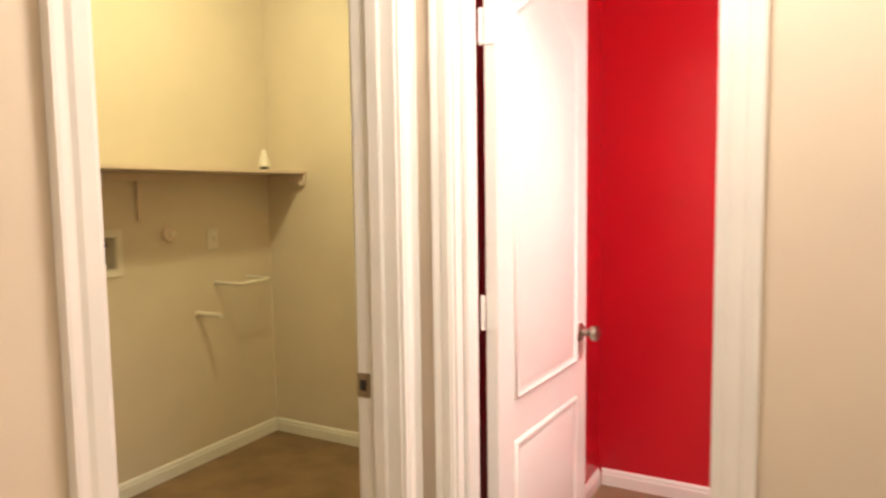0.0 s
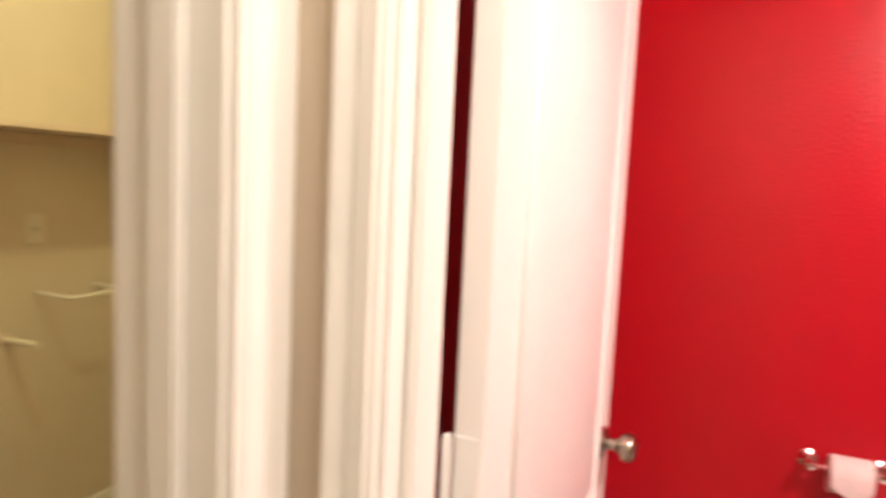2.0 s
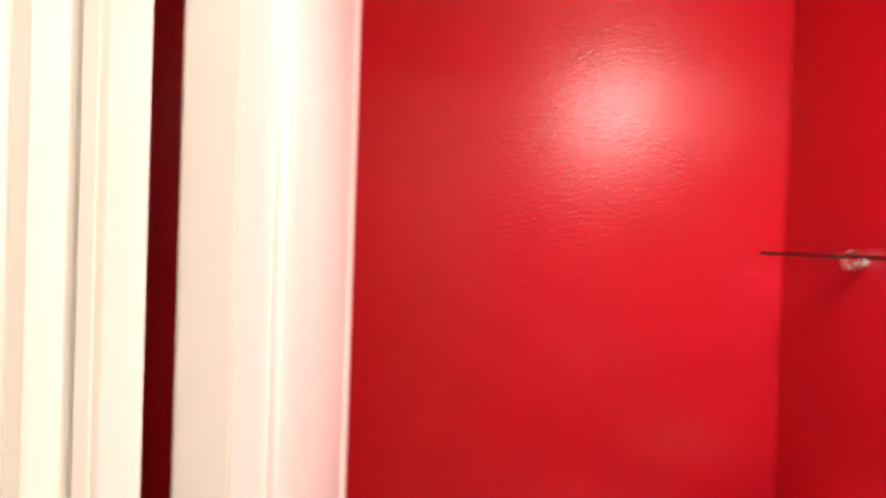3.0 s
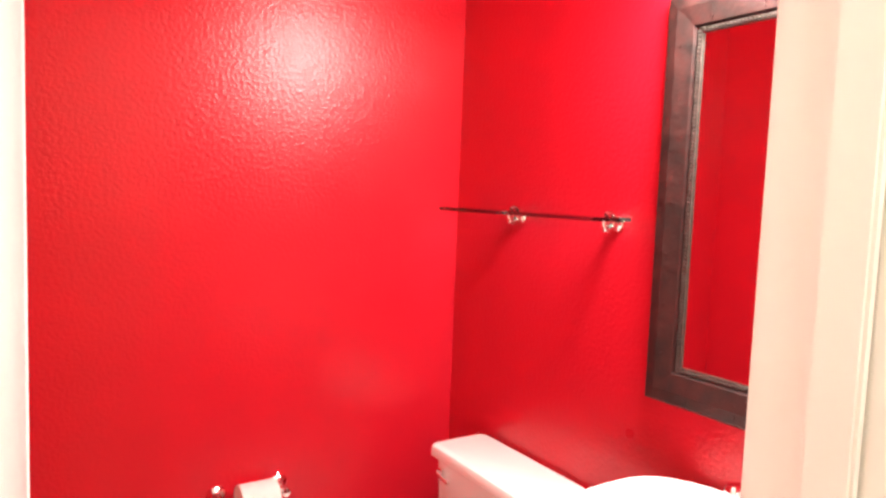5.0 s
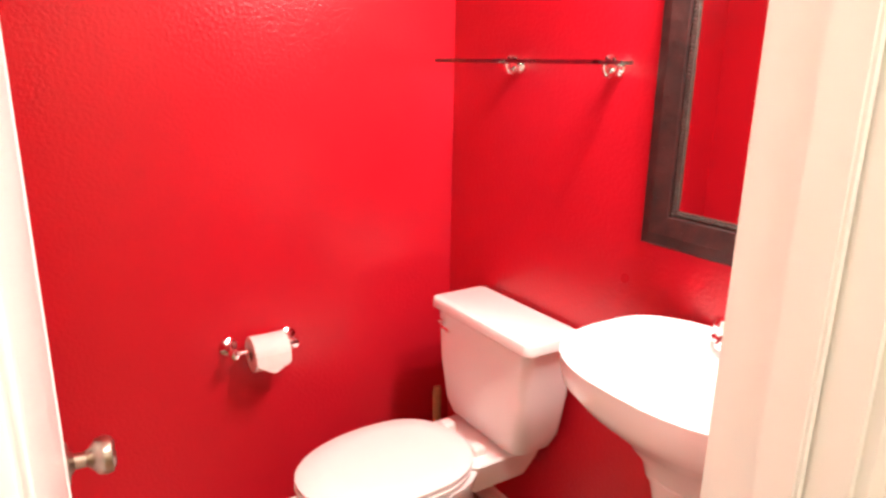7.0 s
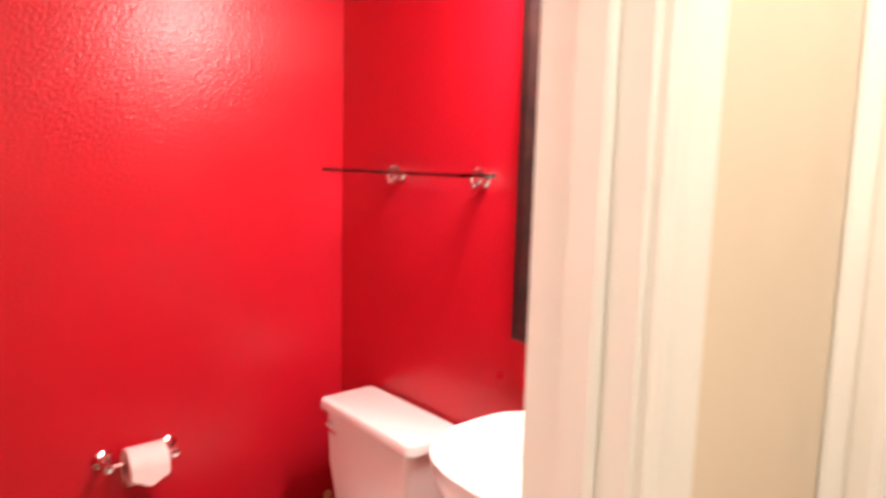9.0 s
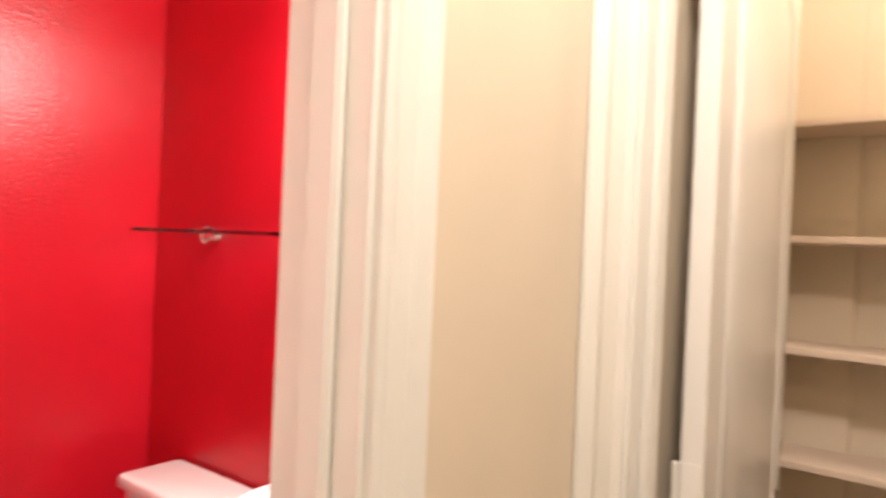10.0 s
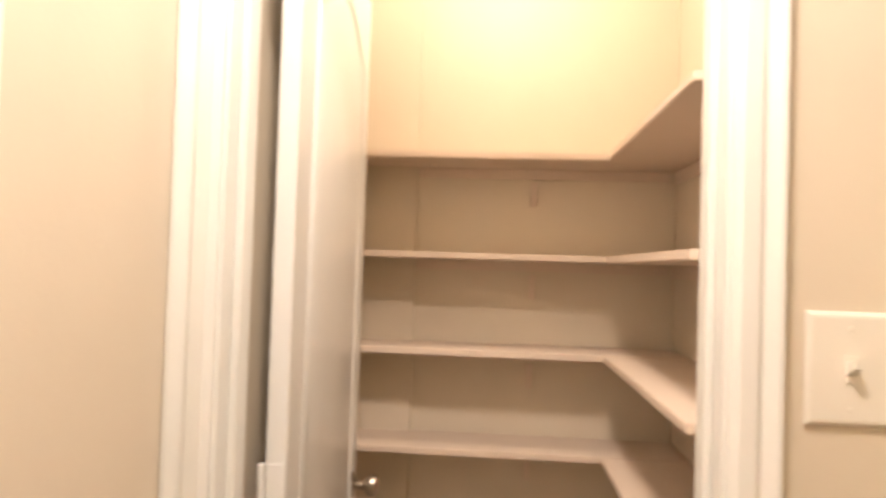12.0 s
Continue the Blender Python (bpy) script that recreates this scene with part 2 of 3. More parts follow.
frame_b = door_frame("door_frame_1", "white painted casing round powder room doorway", B_L, B_R, (W0, W1), "x", (-1.600, -1.562), 0.048, 0.068, 0.008)
frame_l = door_frame("door_frame_2", "white painted casing round laundry doorway", L_N, L_F, (LX0, LX1), "y", (-1.470, -1.435), 0.062, 0.063)
frame_p = door_frame("door_frame_3", "white painted casing round pantry doorway", P_N, P_F, (RX0, RX1), "y", (-0.228, -0.190), 0.066, 0.066)


def strike(parent, place, along):
    """Metal strike plate let into a jamb; along: 'x' if its face looks along x."""
    x, y, z = place
    # no hole is cut: a solid black block gives the latch hole's shade
    if along == "x":
        part("strike_plate", box((x - 0.001, y - 0.022, z - 0.03), (x + 0.0015, y + 0.016, z + 0.03)), NICKEL, parent, "worn nickel strike plate", bevel=0.0006)
        part("latch_hole_shade", box((x - 0.002, y - 0.01, z - 0.013), (x + 0.001, y + 0.01, z + 0.013)), BLACK, parent)
    else:
        part("strike_plate", box((x - 0.022, y - 0.0015, z - 0.03), (x + 0.016, y + 0.001, z + 0.03)), NICKEL, parent, "worn nickel strike plate", bevel=0.0006)
        part("latch_hole_shade", box((x - 0.014, y - 0.0022, z - 0.013), (x + 0.004, y + 0.001, z + 0.013)), BLACK, parent)


strike(frame_l, (LX0 + 0.016, L_F, 0.914), "y")
strike(frame_b, (B_R, W1 - 0.024, 0.90), "x")


# ---- panelled doors ----
def outline(x0, x1, z0, z1, arch):
    pts = [(x0, z0), (x1, z0), (x1, z1)]
    if arch:
        pts += [(x0 + (x1 - x0) * (1 - k / 10), z1 + arch * math.sin(math.pi * k / 10) ** 1.2) for k in range(1, 10)]
    return pts + [(x0, z1)]


MOULD = [(0.0, 0.0), (0.004, 0.0055), (0.010, 0.0080), (0.018, 0.0030), (0.026, 0.0008), (0.036, 0.0045), (0.050, 0.0070)]


def panel_relief(pts, face_y, sgn):
    """Moulding round a field, with the field raised inside it."""
    n = len(pts)
    rings = []
    for off, h in MOULD:
        ring = []
        for i in range(n):
            p, a, b = Vector(pts[i]), Vector(pts[i - 1]), Vector(pts[(i + 1) % n])
            d0, d1 = (p - a).normalized(), (b - p).normalized()
            m = Vector((-(d0.y + d1.y), d0.x + d1.x))
            m = m / max(0.3, m.length_squared / 2)
            r = p + m * off
            ring.append((r.x, face_y + sgn * h, r.y))
        rings.append(ring)
    bm = loft(rings, caps=False)
    bm.verts.ensure_lookup_table()
    bm.faces.new(bm.verts[-n:])
    return bm


KNOB = [(0.031, 0.0), (0.032, 0.003), (0.028, 0.008), (0.016, 0.011), (0.011, 0.016), (0.011, 0.030), (0.016, 0.036), (0.025, 0.043), (0.0275, 0.053), (0.025, 0.062), (0.016, 0.067), (0.0, 0.068)]


def panel_door(name, label, place, turn, width, knob_z, hinge_z, top_hinge, panel_top):
    """Local x from the hinges to the free edge, local y through the slab; the hall's face looks to -y."""
    d = base(name, label, "door", place, turn)
    H, T = 2.155, 0.035
    part("slab", box((0.003, 0.0, 0.012), (width, T, H)), DOORW, d, bevel=0.002)
    for y, s in ((0.0, -1), (T, 1)):
        part("panel", panel_relief(outline(0.095, width - 0.095, 0.812, panel_top, 0.10), y, s), DOORW, d, smooth=True)
        part("panel", panel_relief(outline(0.095, width - 0.095, 0.22, 0.70, 0), y, s), DOORW, d, smooth=True)
        prof = [(r, y + s * h) for r, h in KNOB]
        part("knob", lathe(prof, (width - 0.062, 0, knob_z), "y"), NICKEL, d, "round brushed nickel knob", smooth=True)
    part("latch_plate", box((width - 0.001, 0.005, knob_z - 0.028), (width + 0.001, 0.030, knob_z + 0.028)), NICKEL, d)
    for z in (0.345, hinge_z, top_hinge):
        hg = part("hinge", lathe([(0.006, z - 0.045), (0.006, z + 0.045)], (-0.004, T + 0.004, 0), "z", 12), DOORW, d, "paint-covered hinge", smooth=True)
        part("leaf", box((0.0005, 0.002, z - 0.044), (0.0032, T - 0.002, z + 0.044)), DOORW, hg, bevel=0.0005)
        part("leaf", box((-0.016, T + 0.002, z - 0.044), (-0.003, T + 0.0045, z + 0.044)), DOORW, hg)
    return d


panel_door("door_1", "white two-panel interior door standing open inward", (-1.256, -1.482, 0), 86.9, 0.665, 0.908, 1.068, 1.79, 1.85)
panel_door("door_2", "white arched-panel pantry door standing open inward", (-0.120, -1.764, 0), 1.0, 0.641, 0.918, 1.092, 1.96, 1.96)

# ---- powder room ----
YT = -0.442


def toilet():
    t = base("toilet", "white two-piece porcelain toilet with closed lid", "toilet", (0, YT, 0))

    def rrect(x0, x1, hw, z, r=0.03, n=5):
        pts = []
        for cx, cy, a0 in ((x1 - r, hw - r, 0), (x0 + r, hw - r, 90), (x0 + r, -hw + r, 180), (x1 - r, -hw + r, 270)):
            for k in range(n + 1):
                a = radians(a0 + 90 * k / n)
                pts.append((cx + r * math.cos(a), cy + r * math.sin(a), z))
        return pts
    tank = part("tank", loft([rrect(-0.165, -0.04, 0.14, 0.405, 0.05), rrect(-0.183, -0.030, 0.168, 0.418, 0.045), rrect(-0.191, -0.026, 0.186, 0.46, 0.035), rrect(-0.198, -0.024, 0.204, 0.58), rrect(-0.200, -0.022, 0.215, 0.737)]), PORCELAIN, t, smooth=True)
    part("tank_lid", loft([rrect(-0.206, -0.018, 0.222, 0.737, 0.02), rrect(-0.213, -0.014, 0.231, 0.743, 0.025), rrect(-0.213, -0.014, 0.231, 0.763, 0.025), rrect(-0.209, -0.017, 0.227, 0.771, 0.023), rrect(-0.198, -0.026, 0.216, 0.774, 0.02)]), PORCELAIN, t, smooth=True)
    lv = part("flush_lever", lathe([(0.013, -0.2005), (0.013, -0.210), (0.008, -0.212), (0.007, -0.222)], (0, 0.17, 0.705), "x", 14), CHROME, tank, "chrome flush lever", smooth=True)
    part("lever_arm", tube([(-0.219, 0.172, 0.705), (-0.221, 0.14, 0.703), (-0.222, 0.105, 0.699)], 0.0055), CHROME, lv, smooth=True)

    def egg(cx, front, rear, hw, z, n=36):
        pts = []
        for k in range(n):
            a = 2 * math.pi * k / n
            c, s = math.cos(a), math.sin(a)
            x = cx + (rear * abs(c) ** 0.75 if c > 0 else -front * abs(c)) * (1 if c else 0)
            pts.append((x, hw * math.copysign(abs(s) ** 0.92, s), z))
        return pts
    part("bowl", loft([egg(-0.36, 0.17, 0.20, 0.115, 0.0), egg(-0.36, 0.165, 0.20, 0.108, 0.03), egg(-0.37, 0.15, 0.20, 0.095, 0.12), egg(-0.40, 0.18, 0.19, 0.11, 0.22),
                       egg(-0.44, 0.24, 0.20, 0.155, 0.31), egg(-0.455, 0.265, 0.22, 0.178, 0.365), egg(-0.455, 0.268, 0.225, 0.18, 0.385), egg(-0.455, 0.262, 0.22, 0.175, 0.39)]), PORCELAIN, t, smooth=True)
    part("tank_deck", loft([rrect(-0.30, -0.05, 0.10, 0.30, 0.05), rrect(-0.31, -0.035, 0.125, 0.36, 0.05), rrect(-0.31, -0.03, 0.135, 0.40, 0.05), rrect(-0.305, -0.035, 0.130, 0.405, 0.05)]), PORCELAIN, t, smooth=True)
    part("seat", loft([egg(-0.465, 0.265, 0.205, 0.178, 0.391), egg(-0.465, 0.272, 0.21, 0.184, 0.397), egg(-0.465, 0.272, 0.21, 0.184, 0.406), egg(-0.465, 0.266, 0.205, 0.178, 0.410)]), SEATP, t, smooth=True)
    part("lid", loft([egg(-0.465, 0.262, 0.21, 0.175, 0.4115), egg(-0.465, 0.270, 0.214, 0.182, 0.416), egg(-0.465, 0.270, 0.214, 0.182, 0.424), egg(-0.465, 0.258, 0.205, 0.172, 0.4305), egg(-0.46, 0.18, 0.15, 0.12, 0.4335), egg(-0.46, 0.05, 0.05, 0.03, 0.434)]), SEATP, t, smooth=True)
    for y in (-0.075, 0.075):
        part("hinge_cap", loft([rrect(-0.262, -0.222, 0.018, 0.405, 0.008), rrect(-0.262, -0.222, 0.018, 0.424, 0.008), rrect(-0.257, -0.227, 0.013, 0.430, 0.006)]), SEATP, t, smooth=True).location.y = y
    for y in (-0.105, 0.105):
        part("bolt_cap", lathe([(0.014, 0.0), (0.014, 0.008), (0.009, 0.018), (0.0, 0.02)], (-0.30, y * 1.05, 0.012), "z", 14), PORCELAIN, t, smooth=True)
    return t


toilet()

# plunger handle standing behind the toilet
plunger = base("toilet_plunger", "plunger with bare wooden handle beside toilet tank", "plunger", (-0.125, -0.125, 0))
part("handle", lathe([(0.013, 0.10), (0.015, 0.39), (0.012, 0.405), (0.0, 0.41)], (0, 0, 0), "z", 14), WOODH, plunger, smooth=True)
part("cup", lathe([(0.066, 0.0), (0.068, 0.012), (0.058, 0.05), (0.035, 0.085), (0.016, 0.10), (0.014, 0.12)], (0, 0, 0), "z", 20), BLACK, plunger, smooth=True)

YS = -1.145


def sink():
    s = base("pedestal_sink", "white porcelain pedestal sink fixed to the wall", "sink", (0, YS, 0))

    def rim(k, z, sh=0.0, n=44):
        """Outline of the basin scaled by k about its middle."""
        pts = []
        for i in range(n):
            a = 2 * math.pi * i / n
            c, si = math.cos(a), math.sin(a)
            x = -0.20 - 0.228 * c ** 0.80 if c > 0 else -0.20 - 0.196 * math.copysign(abs(c) ** 0.55, c)
            y = 0.254 * math.copysign(abs(si) ** 0.78, si)
            if c < 0:
                y *= 1 - 0.12 * abs(c) ** 1.5
            pts.append((-0.19 + sh + (x + 0.19) * k, y * k, z + 0.018))
        return pts
    part("basin", loft([rim(0.36, 0.645, 0.02), rim(0.40, 0.68, 0.02), rim(0.58, 0.74, 0.016), rim(0.84, 0.80, 0.006), rim(0.975, 0.845), rim(1.0, 0.880), rim(1.0, 0.892), rim(1.005, 0.898),
                        rim(0.96, 0.898), rim(0.84, 0.890, -0.02), rim(0.78, 0.872, -0.03), rim(0.66, 0.80, -0.035), rim(0.42, 0.755, -0.035), rim(0.10, 0.745, -0.03)]), PORCELAIN, s, smooth=True)

    def oval(hx, hy, z, cx=-0.175, n=28):
        return [(cx + hx * math.cos(2 * math.pi * k / n), hy * math.sin(2 * math.pi * k / n), z) for k in range(n)]
    part("pedestal", loft([oval(0.115, 0.125, 0), oval(0.112, 0.122, 0.03), oval(0.085, 0.090, 0.07), oval(0.072, 0.068, 0.25), oval(0.072, 0.068, 0.50), oval(0.078, 0.074, 0.62), oval(0.09, 0.09, 0.678)]), PORCELAIN, s, smooth=True)
    part("drain", lathe([(0.022, 0.7635), (0.022, 0.766), (0.016, 0.7655), (0.0, 0.765)], (-0.21, 0, 0), "z", 18), CHROME, s, smooth=True)
    fa = part("faucet", loft([[(-0.062 + 0.024 * k * math.cos(a), 0.078 * k * math.sin(a), z) for a in [2 * math.pi * i / 24 for i in range(24)]] for k, z in ((1, 0.914), (1, 0.922), (0.86, 0.930))]), CHROME, s, "chrome two-handle faucet", smooth=True)
    part("spout", tube([(-0.062, 0, 0.908), (-0.064, 0, 0.948), (-0.085, 0, 0.966), (-0.125, 0, 0.958), (-0.150, 0, 0.940)], 0.0115, 14), CHROME, fa, smooth=True)
    for y in (-0.052, 0.052):
        part("tap_handle", lathe([(0.014, 0.910), (0.013, 0.930), (0.020, 0.936), (0.022, 0.954), (0.017, 0.964), (0.0, 0.966)], (-0.062, y, 0), "z", 18), CHROME, fa, smooth=True)
    return s


sink()


def wall_mirror():
    y0, y1, z0, z1, w = -0.827, -1.40, 1.060, 1.945, 0.074
    m = base("wall_mirror", "mirror in dark embossed wooden frame on red wall", "mirror", (0, (y0 + y1) / 2, z0))
    oy, oz = (y0 + y1) / 2, z0
    hw, hh = (y0 - y1) / 2, z1 - z0
    # four mitred rails, cut in tiles with fine joints
    for side in range(4):
        name = ("frame_rail", "frame_stile")[side % 2]
        prof = [(0, 0.0), (0.0, 0.020), (0.006, 0.026), (0.03, 0.030), (w - 0.004, 0.024), (w, 0.014), (w, 0.0)]
        rings = []
        for end in (0, 1):
            ring = []
            for u, v in prof:
                if side == 0:
                    p = ((-hw + u) if end else (hw - u), u)
                elif side == 2:
                    p = ((hw - u) if end else (-hw + u), hh - u)
                elif side == 1:
                    p = (-hw + u, (hh - u) if end else u)
                else:
                    p = (hw - u, u if end else (hh - u))
                ring.append((-v - 0.001, p[0], p[1]))
            rings.append(ring)
        part(name, loft(rings), DARKWOOD, m)
    # thin joints across the frame
    for i in range(1, 8):
        z = hh * i / 8
        for sy in (1, -1):
            part("joint_ridge", box((-0.0303, sy * (hw - 0.046) if sy > 0 else -hw + 0.016, z - 0.0012), (-0.024, hw - 0.016 if sy > 0 else -hw + 0.046, z + 0.0012)), DARKWOOD, m)
    for i in range(1, 5):
        y = -hw + 2 * hw * i / 5
        for zz in (0.004, hh - w):
            part("joint_ridge", box((-0.0303, y - 0.0012, zz + 0.012), (-0.024, y + 0.0012, zz + 0.042)), DARKWOOD, m)
    inn = w + 0.012
    part("inner_trim", frame_ring(hw - w, hh, w, 0.012), BEADM, m)
    bm = bmesh.new()
    step = 0.0085
    for k in range(int((hh - 2 * w) / step)):
        for y in (hw - w - 0.006, -(hw - w - 0.006)):
            bmesh.ops.create_icosphere(bm, subdivisions=1, radius=0.0042, matrix=Matrix.Translation((-0.019, y, w + 0.004 + k * step)))
    for k in range(int(2 * (hw - w) / step)):
        for z in (w + 0.006, hh - w - 0.006):
            bmesh.ops.create_icosphere(bm, subdivisions=1, radius=0.0042, matrix=Matrix.Translation((-0.019, -hw + w + k * step, z)))
    tagged(part("beading", bm, BEADM, m, smooth=True), kind="stuff")
    part("mirror_glass", box((-0.012, -hw + inn, inn), (-0.008, hw - inn, hh - inn)), MIRROR, m)
    return m


def frame_ring(hw, hh, w, t):
    bm = bmesh.new()
    for lo, hi in (((-0.018, -hw, w), (-0.002, hw, w + t)), ((-0.018, -hw, hh - w - t), (-0.002, hw, hh - w)),
                   ((-0.018, -hw, w + t), (-0.002, -hw + t, hh - w - t)), ((-0.018, hw - t, w + t), (-0.002, hw, hh - w - t))):
        add_box(bm, lo, hi)
    return bm


wall_mirror()

# glass shelf on two chrome clamps
gs = base("glass_shelf", "clear glass shelf on chrome clamps above toilet", "shelf", (0, -0.535, 1.459))
pane = part("glass_pane", box((-0.140, -0.215, -0.005), (-0.012, 0.430, 0.005)), GLASS, gs, "clear glass pane with green edge", bevel=0.0015)
pane.visible_shadow = False
for y in (-0.165, 0.198):
    b = part("clamp", lathe([(0.019, -0.001), (0.019, -0.006), (0.012, -0.012), (0.010, -0.022), (0.013, -0.028)], (0, y, -0.012), "x", 18), CHROME, gs, "chrome shelf clamp", smooth=True)
    part("lower_jaw", tube([(-0.022, y, -0.016), (-0.034, y, -0.030), (-0.046, y, -0.026), (-0.052, y, -0.012), (-0.050, y, -0.0045)], 0.009, 12), CHROME, b, smooth=True)
    part("upper_jaw", tube([(-0.016, y, 0.0), (-0.022, y, 0.012), (-0.036, y, 0.013), (-0.046, y, 0.0085)], 0.006, 12), CHROME, b, smooth=True)

# paper holder with roll
th = base("paper_holder", "chrome toilet paper holder on red wall", "paper holder", (-0.682, 0, 0.648))
for x in (-0.088, 0.088):
    p = part("post", lathe([(0.026, -0.001), (0.026, -0.007), (0.021, -0.011), (0.013, -0.016), (0.010, -0.045), (0.014, -0.055), (0.015, -0.070), (0.011, -0.080), (0.0, -0.082)], (x, 0, 0), "y", 20), CHROME, th, smooth=True)
part("roller", tube([(-0.083, -0.066, 0), (0.083, -0.066, 0)], 0.007), CHROME, th, smooth=True)
roll = base("toilet_paper_roll", "white paper roll with folded point on holder", "toilet paper", (-0.672, -0.066, 0.637))
prof = [(0.020, -0.052), (0.050, -0.052), (0.052, -0.050), (0.052, 0.050), (0.050, 0.052), (0.020, 0.052), (0.020, -0.052)]
bm = lathe(prof, (0, 0, 0), "x", 32)
part("roll", bm, PAPER, roll, smooth=True)
part("loose_sheet", loft([[(-0.050, -0.0535, 0.01), (0.050, -0.0535, 0.01), (0.050, -0.0520, 0.01), (-0.050, -0.0520, 0.01)], [(-0.050, -0.056, -0.02), (0.050, -0.056, -0.02), (0.050, -0.0545, -0.02), (-0.050, -0.0545, -0.02)],
                          [(-0.006, -0.055, -0.046), (0.006, -0.055, -0.046), (0.006, -0.0535, -0.046), (-0.006, -0.0535, -0.046)]]), PAPER, roll)

# ---- laundry room ----
ls = base("laundry_shelf", "beige painted wooden shelf above washer hookups", "shelf", (-3.28, 0, 0))
part("board", box((0.001, -1.385, 1.492), (0.285, -0.137, 1.511)), SHELFP, ls, bevel=0.002)
for y0 in (-1.385,):
    part("side_bracket", loft([[(0.001, y, 1.491), (0.272, y, 1.491), (0.272, y, 1.452), (0.055, y, 1.225), (0.001, y, 1.225)] for y in (y0, y0 + 0.019)]), SHELFP, ls)
part("wall_cleat", box((0.001, -1.36, 1.452), (0.020, -0.139, 1.491)), SHELFP, ls, bevel=0.002)
part("end_cleat", box((0.021, -0.156, 1.447), (0.283, -0.137, 1.490)), SHELFP, ls, bevel=0.002)
part("hanging_rod_stub", tube([(0.262, -0.137, 1.44), (0.262, -0.175, 1.44)], 0.012), SHELFP, ls, smooth=True)
part("centre_brace", loft([[(0.001, y, 1.45), (0.018, y, 1.45), (0.012, y, 1.28), (0.001, y, 1.26)] for y in (-1.002, -0.978)]), SHELFP, ls)

cone = base("plastic_cone", "small white plastic cone nozzle standing on shelf", "nozzle", (-3.12, -0.33, 1.511))
part("body", lathe([(0.030, 0.018), (0.033, 0.022), (0.014, 0.100), (0.009, 0.110), (0.0, 0.111)], (0, 0, 0), "z", 20), PLASTIC, cone, smooth=True)
part("collar", lathe([(0.022, 0.0), (0.022, 0.018)], (0, 0, 0), "z", 18), BLACK, cone, smooth=True)

wb = base("washer_outlet_box", "recessed white washer hookup box with two valves", "outlet box", (-3.28, -1.203, 1.129))
for lo, hi in (((0.001, -0.118, 0.075), (0.008, 0.118, 0.105)), ((0.001, -0.118, -0.105), (0.008, 0.118, -0.075)), ((0.001, -0.118, -0.075), (0.008, -0.086, 0.075)), ((0.001, 0.086, -0.075), (0.008, 0.118, 0.075))):
    part("flange", box(lo, hi), PLASTIC, wb, bevel=0.001)
part("box_back", box((-0.082, -0.085, -0.074), (-0.078, 0.085, 0.074)), PLASTIC, wb)
for lo, hi in (((-0.078, -0.085, -0.074), (0.002, 0.085, -0.070)), ((-0.078, -0.085, 0.070), (0.002, 0.085, 0.074)), ((-0.078, -0.085, -0.070), (0.002, -0.081, 0.070)), ((-0.078, 0.081, -0.070), (0.002, 0.085, 0.070))):
    part("box_side", box(lo, hi), PLASTIC, wb)
part("drain_socket", lathe([(0.024, -0.070), (0.024, -0.050), (0.018, -0.048), (0.018, -0.066)], (-0.045, 0.045, 0), "z", 18), PLASTIC, wb, smooth=True)
for y in (-0.045, 0.03):
    v = part("valve", lathe([(0.013, -0.078), (0.013, -0.045), (0.009, -0.043), (0.009, -0.02)], (0, y, 0.035), "x", 14), BRASS, wb, smooth=True)
    part("valve_handle", box((-0.022, y - 0.028, 0.026), (-0.014, y + 0.028, 0.046)), VALVE, v, bevel=0.003)

dv = base("round_outlet", "round painted dryer socket on laundry wall", "socket", (-3.28, -0.836, 1.198))
part("face", lathe([(0.042, 0.001), (0.042, 0.018), (0.036, 0.026), (0.0, 0.027)], (0, 0, 0), "x", 24), SHELFP, dv, smooth=True)
part("core", lathe([(0.016, 0.027), (0.015, 0.031), (0.0, 0.031)], (0, 0.01, 0), "x", 16), PLASTIC, dv, smooth=True)


def cover_plate(name, label, place, size, normal, toggles=1, group=""):
    """Switch or socket plate; local x is the wall's normal."""
    o = base(name, label, "switch plate", place, normal, group)
    w, h = size
    bm = loft([[(d, sy * (w / 2 - i), sz * (h / 2 - i)) for sy, sz in ((-1, -1), (1, -1), (1, 1), (-1, 1))] for d, i in ((0.001, 0), (0.004, 0.0005), (0.0065, 0.005), (0.007, 0.009))])
    part("plate", bm, PLASTIC, o, bevel=0.0008)
    for k in range(toggles):
        y = (k - (toggles - 1) / 2) * 0.072
        t = part("toggle_slot", box((0.0068, y - 0.008, -0.018), (0.0085, y + 0.008, 0.018)), PLASTIC, o, bevel=0.0006)
        part("toggle", loft([[(0.008, y + a * 0.006, b * 0.009) for a, b in ((-1, -1), (1, -1), (1, 1), (-1, 1))], [(0.024, y + a * 0.0045, 0.008 + b * 0.0055) for a, b in ((-1, -1), (1, -1), (1, 1), (-1, 1))]]), PLASTIC, t)
        for z in (-0.045, 0.045):
            part("screw", lathe([(0.0035, 0.0068), (0.003, 0.0082), (0, 0.0083)], (0, y, z * h / 0.115 * 0.9), "x", 10), PLASTIC, o)
    return o


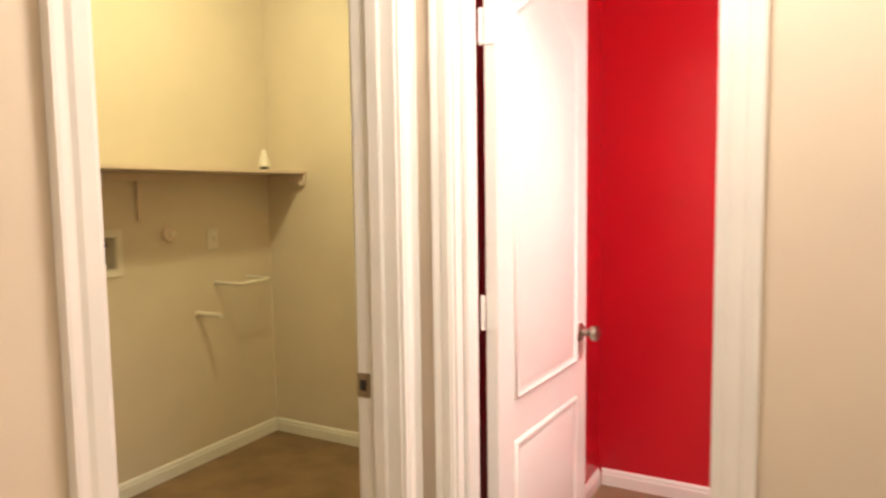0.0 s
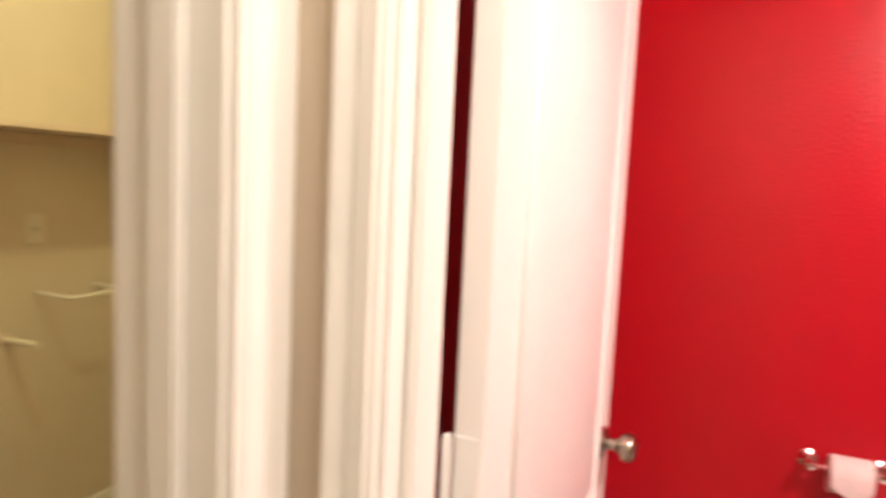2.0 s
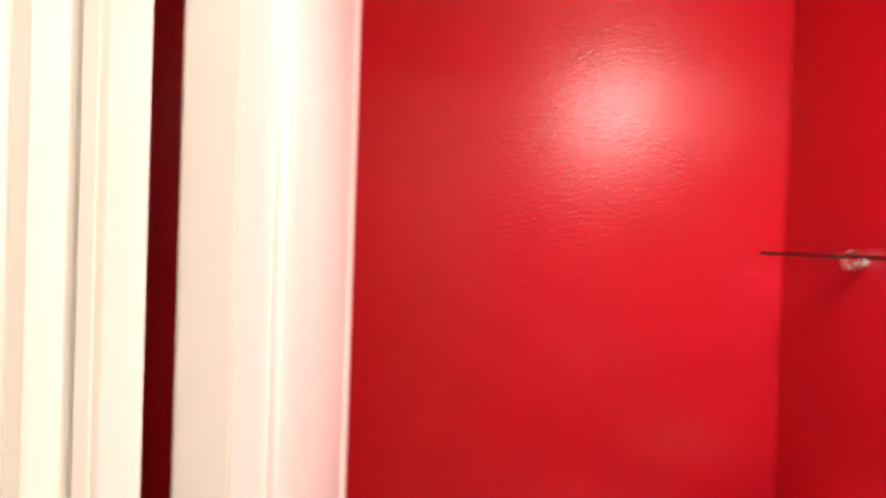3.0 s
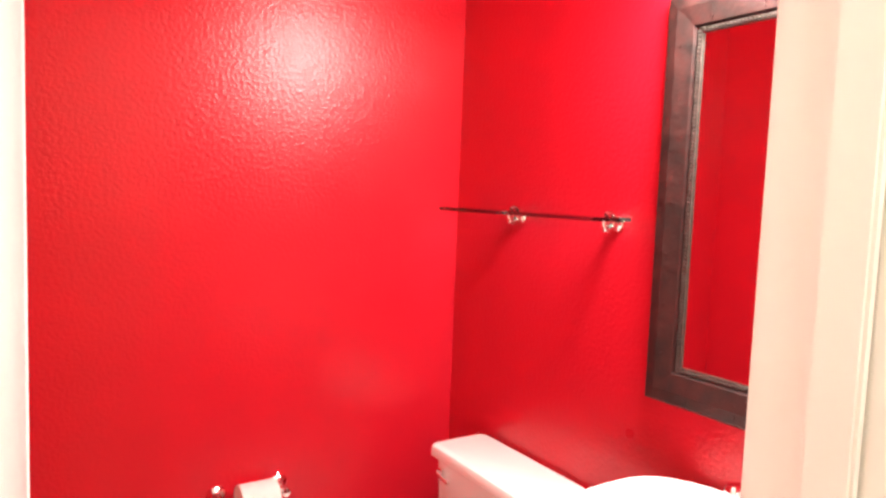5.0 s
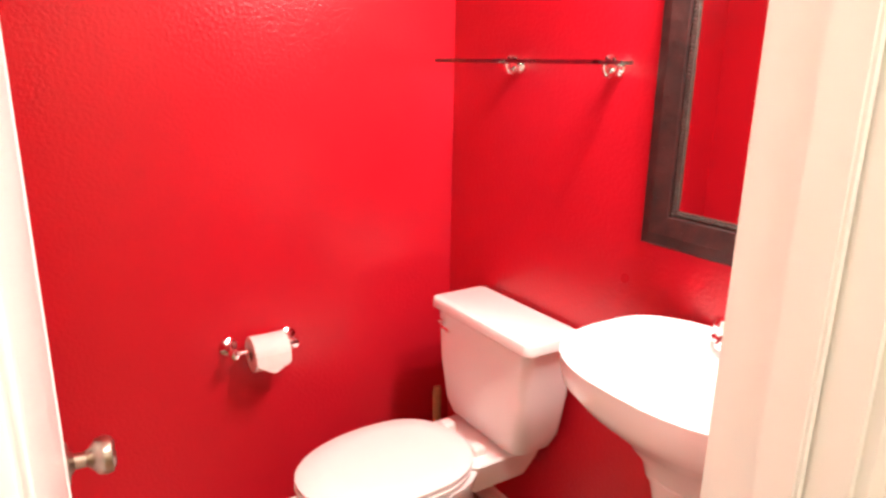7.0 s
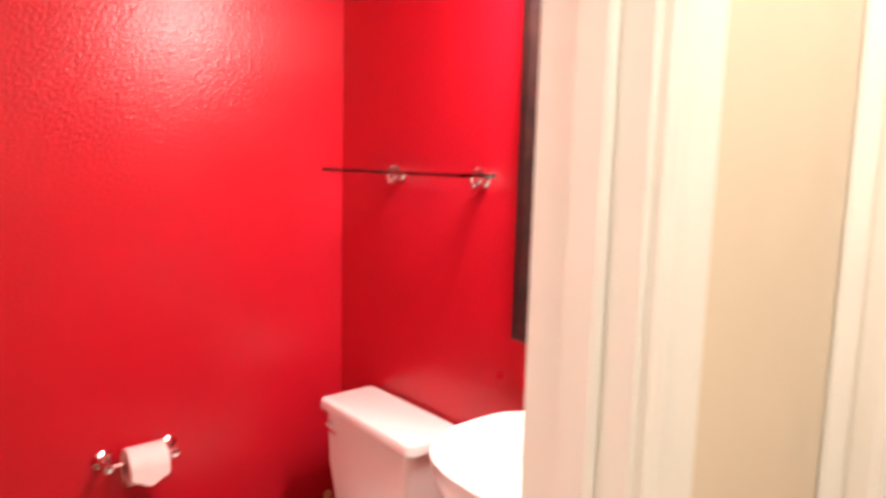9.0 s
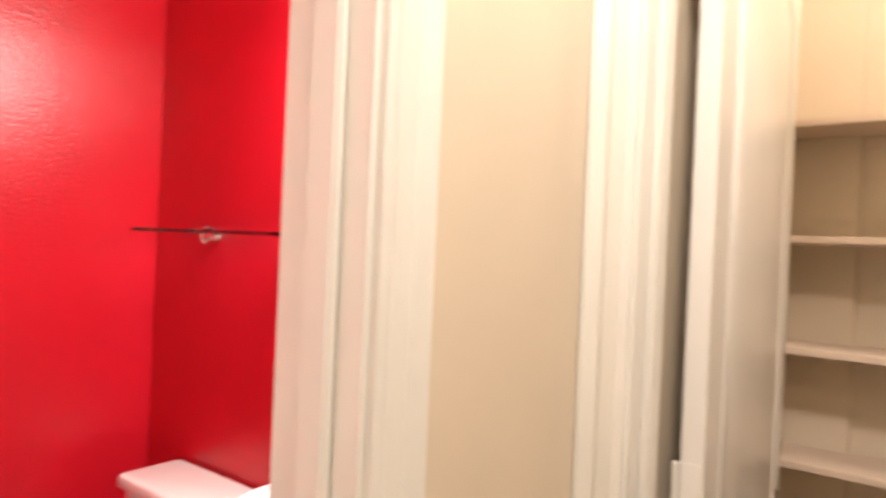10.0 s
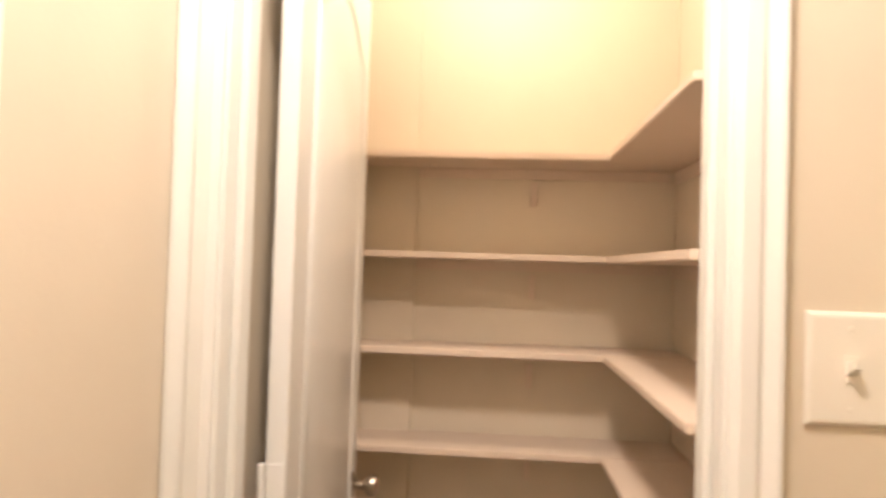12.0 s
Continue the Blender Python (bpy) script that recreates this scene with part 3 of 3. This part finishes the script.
cover_plate("wall_socket", "white cover plate on laundry wall", (-3.28, -0.561, 1.156), (0.072, 0.108), 0, 1)
cover_plate("wall_socket", "white cover plate below laundry shelf end", (-3.28, -1.420, 1.149), (0.072, 0.115), 0, 1)
cover_plate("light_switch", "white double toggle switch plate on hall wall", (RX0, -2.606, 1.350), (0.186, 0.152), 180, 2)

hk = base("wire_holder", "cream painted metal hose bracket on laundry wall", "bracket", (-3.28, 0, 0))
part("loop", tube([(0.001, -0.552, 0.926), (0.150, -0.546, 0.924), (0.163, -0.535, 0.924), (0.165, -0.52, 0.924), (0.165, -0.345, 0.930), (0.163, -0.335, 0.930), (0.150, -0.328, 0.930), (0.001, -0.322, 0.930)], 0.009), PLASTIC, hk, smooth=True)
pg = base("wall_peg", "cream painted metal peg on laundry wall", "peg", (-3.28, -0.674, 0.780))
part("pin", tube([(0.001, 0.0, 0), (0.165, 0.002, 0.003)], 0.013), PLASTIC, pg, smooth=True)
part("plate", lathe([(0.022, 0.001), (0.020, 0.006), (0, 0.007)], (0, 0, 0), "x", 16), SHELFP, pg, smooth=True)

# ---- pantry ----
FRONT, SIDE = 0.628, -2.394
for i, z in enumerate((1.787, 1.509, 1.242, 0.971, 0.690, 0.412)):
    sh = base("pantry_shelf", "beige painted L-shaped wooden shelf in pantry", "shelf", (0, 0, z), group="pantry shelves")
    part("board", box((FRONT, PR + 0.001, -0.018), (PB - 0.001, W0 - 0.062, 0)), SHELFP, sh, bevel=0.0025)
    part("return_board", box((RX1 + 0.002, PR + 0.001, -0.0185), (FRONT - 0.0005, SIDE, -0.0005)), SHELFP, sh, bevel=0.0025)
    part("cleat", box((PB - 0.010, PR + 0.02, -0.048), (PB - 0.001, -1.857, -0.019)), SHELFP, sh)
    part("side_cleat", box((RX1 + 0.01, PR + 0.001, -0.056), (PB - 0.011, PR + 0.010, -0.020)), SHELFP, sh)
    part("brace", loft([[(PB - 0.001, y, -0.057), (PB - 0.001, y, -0.13), (PB - 0.010, y, -0.13), (PB - 0.020, y, -0.065), (PB - 0.020, y, -0.057)] for y in (-2.216, -2.198)]), SHELFP, sh)
